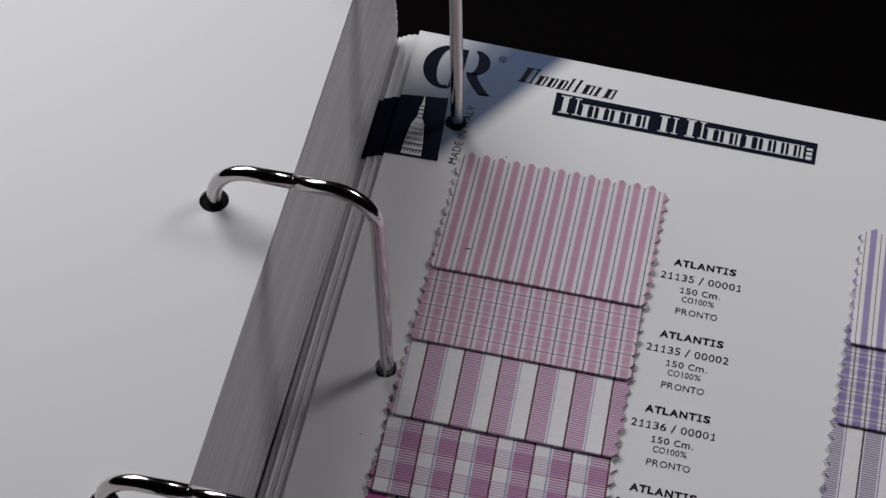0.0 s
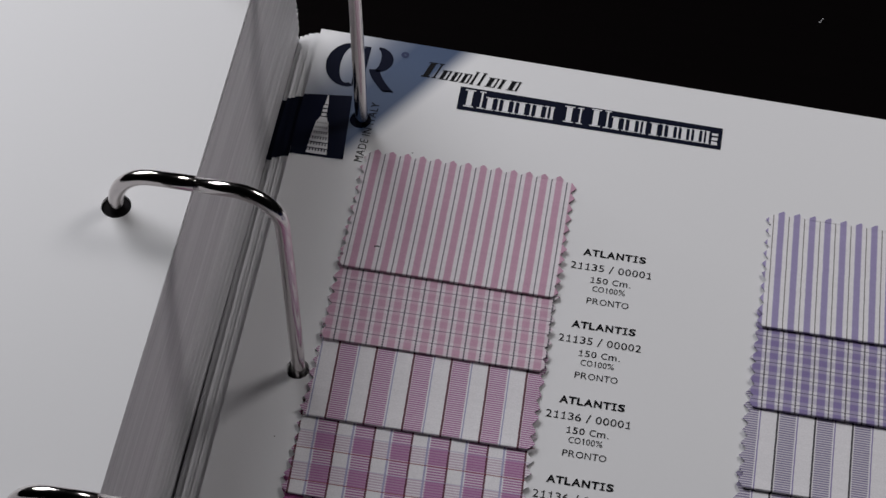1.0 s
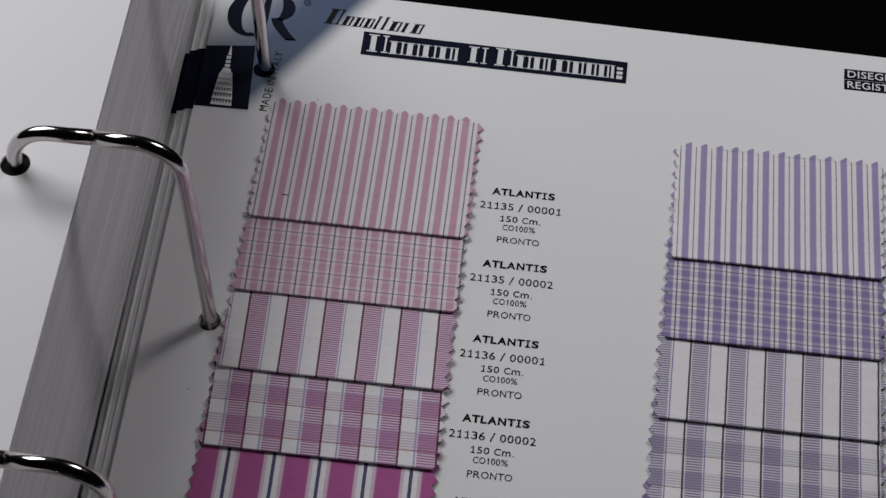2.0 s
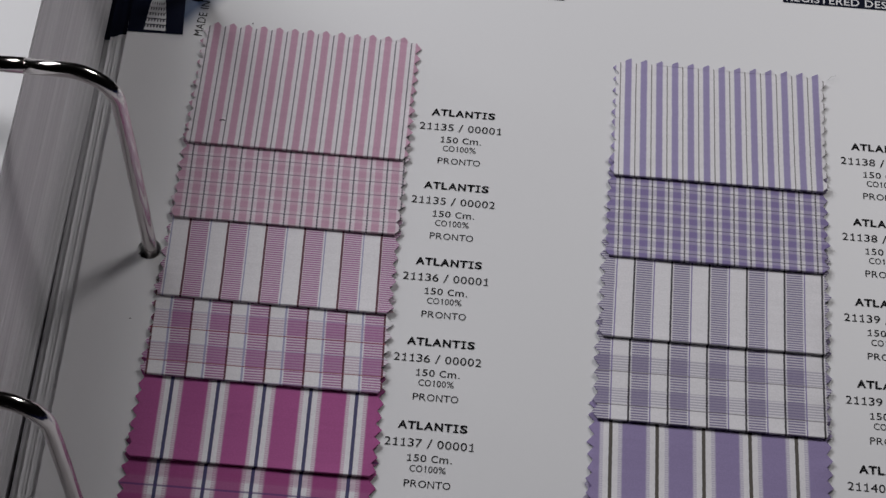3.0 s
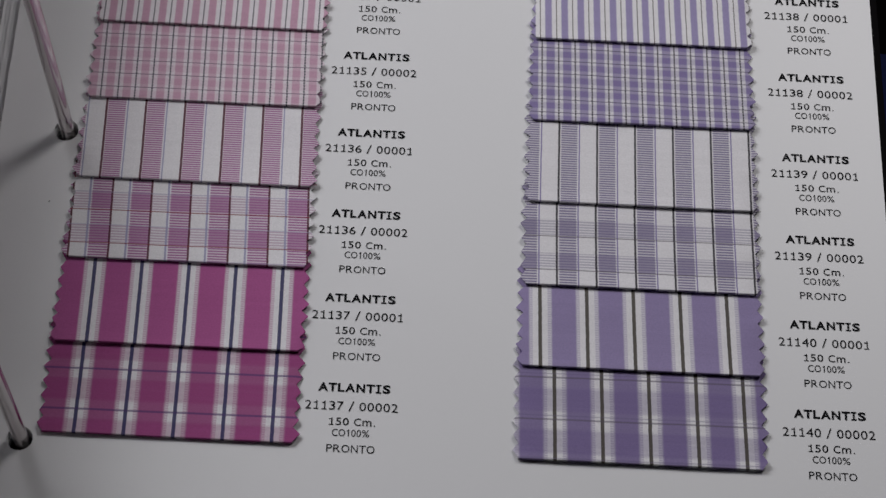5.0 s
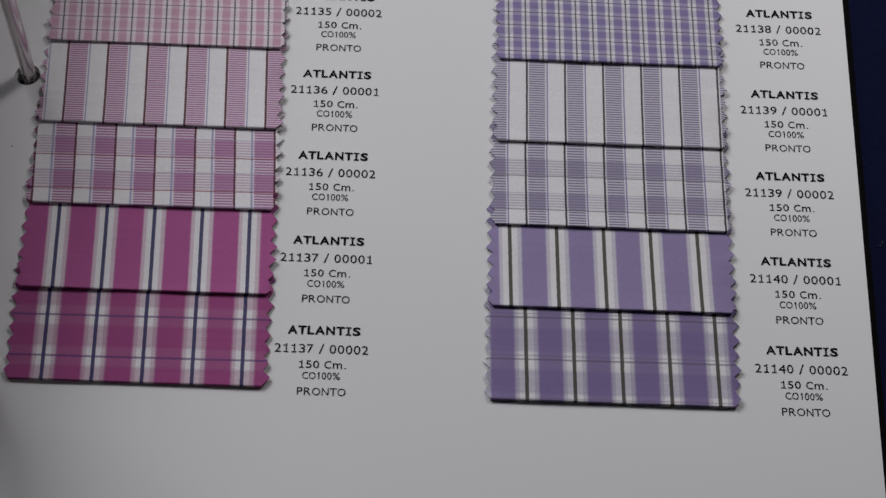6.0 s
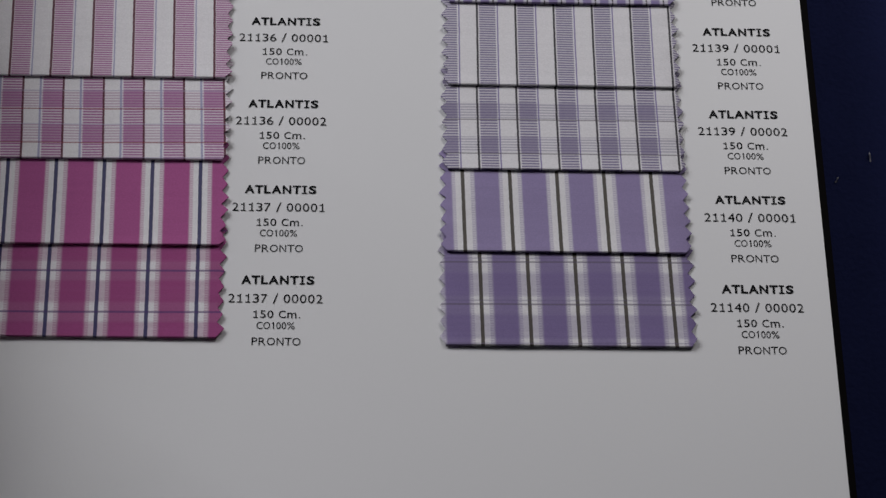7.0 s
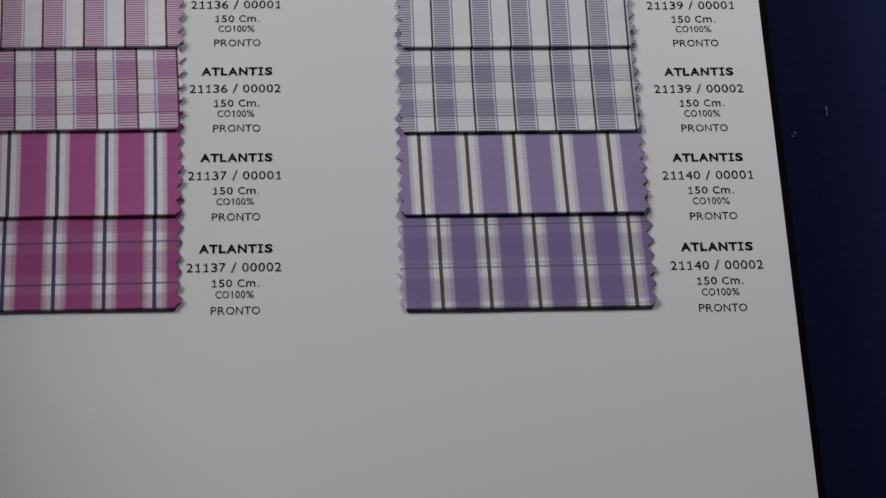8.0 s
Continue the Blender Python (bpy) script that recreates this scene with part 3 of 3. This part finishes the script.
# ---- cloth swatches ----
def swatch(material, x0, x1, y0, y1, z_low, z_high, first, label, seed):
    """A pinked swatch, shingled: its lower edge, folded back, lies on the next one. x0..x1 run to the tips of the teeth."""
    rng = random.Random(seed)
    tooth, deep, nx = 0.0034, 0.0014, 12
    n = max(3, round((y1 - y0) / tooth))
    bm = bmesh.new()
    zs = lambda y: z_high + (z_low - z_high) * min(1.0, max(0.0, (y - y0) / (y1 - y0))) ** 0.6  # noqa: E731
    ys = np.linspace(y0, y1, 2 * n + 1)
    grid = []
    for y in ys:
        row = []
        for i in range(nx + 1):
            x = x0 + deep + (x1 - x0 - 2 * deep) * i / nx
            puff = 0.00018 * noise.noise(Vector((x * 60, y * 60, seed)))
            row.append(bm.verts.new((x, y, zs(y) + puff + 0.0001)))
        grid.append(row)
    for a, b in zip(grid, grid[1:]):
        for i in range(nx):
            bm.faces.new((a[i], a[i + 1], b[i + 1], b[i]))
    for j in range(n):
        for i, tip in ((0, x0), (nx, x1)):
            a, m, b = (grid[2 * j + k][i] for k in range(3))
            y = m.co.y + rng.uniform(-0.0003, 0.0003)
            lift = rng.uniform(-0.0007, 0.0004)
            t = bm.verts.new((tip + rng.uniform(-0.0003, 0.0003), y, max(zs(y) + lift, PAGE + 0.0003)))
            for tri in ((a, m, t), (m, b, t)):
                f = bm.faces.new(tri)
    if first:
        tip, gap = first
        top = [bm.verts.new((min(max(tip + gap * (i - 0.5), x0 + deep), x1 - deep), y1, zs(y1) + 0.0001)) for i in range(14)]
        for i in range(13):
            t = bm.verts.new((tip + gap * i + 0.0004, y1 + 0.0015, zs(y1) + rng.uniform(0.0, 0.0004)))
            bm.faces.new((top[i], top[i + 1], t))
    # folded lower edge, a part of its own
    hem = bmesh.new()
    edge = [hem.verts.new(v.co) for v in grid[0]]
    roll = 0.00025
    prev = edge
    for a, drop in ((0.5, 0.0), (1.0, 0.0), (1.0, 0.0008)):
        row = [hem.verts.new((v.co.x, y0 - roll * math.sin(a * math.pi / 2) + 0.3 * drop,
                              v.co.z - roll * (1 - math.cos(a * math.pi / 2)) - drop)) for v in edge]
        for i in range(nx):
            hem.faces.new((prev[i], prev[i + 1], row[i + 1], row[i])).smooth = True
        prev = row
    bmesh.ops.recalc_face_normals(bm, faces=bm.faces[:])
    for f in bm.faces:
        f.normal_update()
        if f.normal.z < 0:
            f.normal_flip()
    under = bmesh.ops.duplicate(bm, geom=bm.faces[:])["geom"]
    bmesh.ops.translate(bm, vec=(0, 0, -0.00022), verts=[g for g in under if isinstance(g, bmesh.types.BMVert)])
    bmesh.ops.reverse_faces(bm, faces=[g for g in under if isinstance(g, bmesh.types.BMFace)])
    for f in bm.faces:
        f.smooth = True
    ob = part("fabric_swatch", bm, material)
    bmesh.ops.recalc_face_normals(hem, faces=hem.faces[:])
    part("folded_edge", hem, material, ob)
    return tagged(ob, label, "fabric swatch", "cloth swatches on the page")


LABELS_LEFT = ("pink and white striped cotton swatch with pinked edges", "pink checked cotton swatch with thin dark lines",
               "white cotton swatch with ribbed rose bands", "rose and white checked cotton swatch",
               "magenta and white striped swatch with navy lines", "magenta checked swatch with navy lines and folded hem")
LABELS_RIGHT = ("lilac and white striped cotton swatch with pinked edges", "lilac checked cotton swatch with thin dark lines",
                "white cotton swatch with ribbed violet bands", "violet and white checked cotton swatch",
                "lilac and white striped swatch with olive lines", "lilac checked swatch with olive lines and folded hem")
EDGES_LEFT = (0.0690, 0.0318, 0.0095, -0.0129, -0.0345, -0.0560, -0.0782)
EDGES_RIGHT = (0.0684, 0.0328, 0.0090, -0.0137, -0.0359, -0.0567, -0.0793)
for col, (x0, x1, edges, cloths, labels) in enumerate(((0.0029, 0.0597, EDGES_LEFT, CLOTHS_LEFT, LABELS_LEFT),
                                                        (0.1096, 0.1643, EDGES_RIGHT, CLOTHS_RIGHT, LABELS_RIGHT))):
    for i in range(6):
        top = edges[i] + (0.0 if i == 0 else 0.006)
        swatch(cloths[i], x0 - 0.0004 * i * col, x1 + 0.0002 * i * (1 - col), edges[i + 1], top, PAGE + 0.0004, PAGE + (0.0014 if i < 5 else 0.0009), ((0.0060, 0.00405), (0.1134, 0.00402))[col] if i == 0 else None, labels[i], 10 * col + i)


# ---- specks and loose threads ----
thread_dark = plain("dark_thread", (0.03, 0.025, 0.03), 0.9)
thread_pale = plain("pale_thread", (0.45, 0.44, 0.45), 0.9)


def thread(name, points, radius, material, label):
    bm = bmesh.new()
    tube(bm, [Vector(p) for p in points], radius, 6)
    tagged(part(name, bm, material), label, "thread")


thread("thread_speck", [(0.0113, 0.0390, PAGE + 0.00115), (0.0121, 0.0392, PAGE + 0.0012), (0.0127, 0.0391, PAGE + 0.00115)], 0.00016, thread_dark, "tiny dark thread speck on the pink striped swatch")
thread("loose_thread", [(0.1646, 0.0680, PAGE + 0.0008), (0.1654, 0.0690, PAGE + 0.0010), (0.1662, 0.0694, PAGE + 0.0008), (0.1668, 0.0700, PAGE + 0.0006)], 0.00007, thread_pale, "fine loose thread at the lilac swatch's corner")
thread("thread_speck", [(0.0152, 0.0712, PAGE + 0.0003), (0.0156, 0.0713, PAGE + 0.0003)], 0.00012, thread_dark, "tiny dark speck on the white page")
thread("thread_speck", [(-0.0019, -0.0198, PAGE + 0.0002), (-0.0015, -0.0197, PAGE + 0.0002)], 0.00010, thread_dark, "tiny dark speck on the white page")
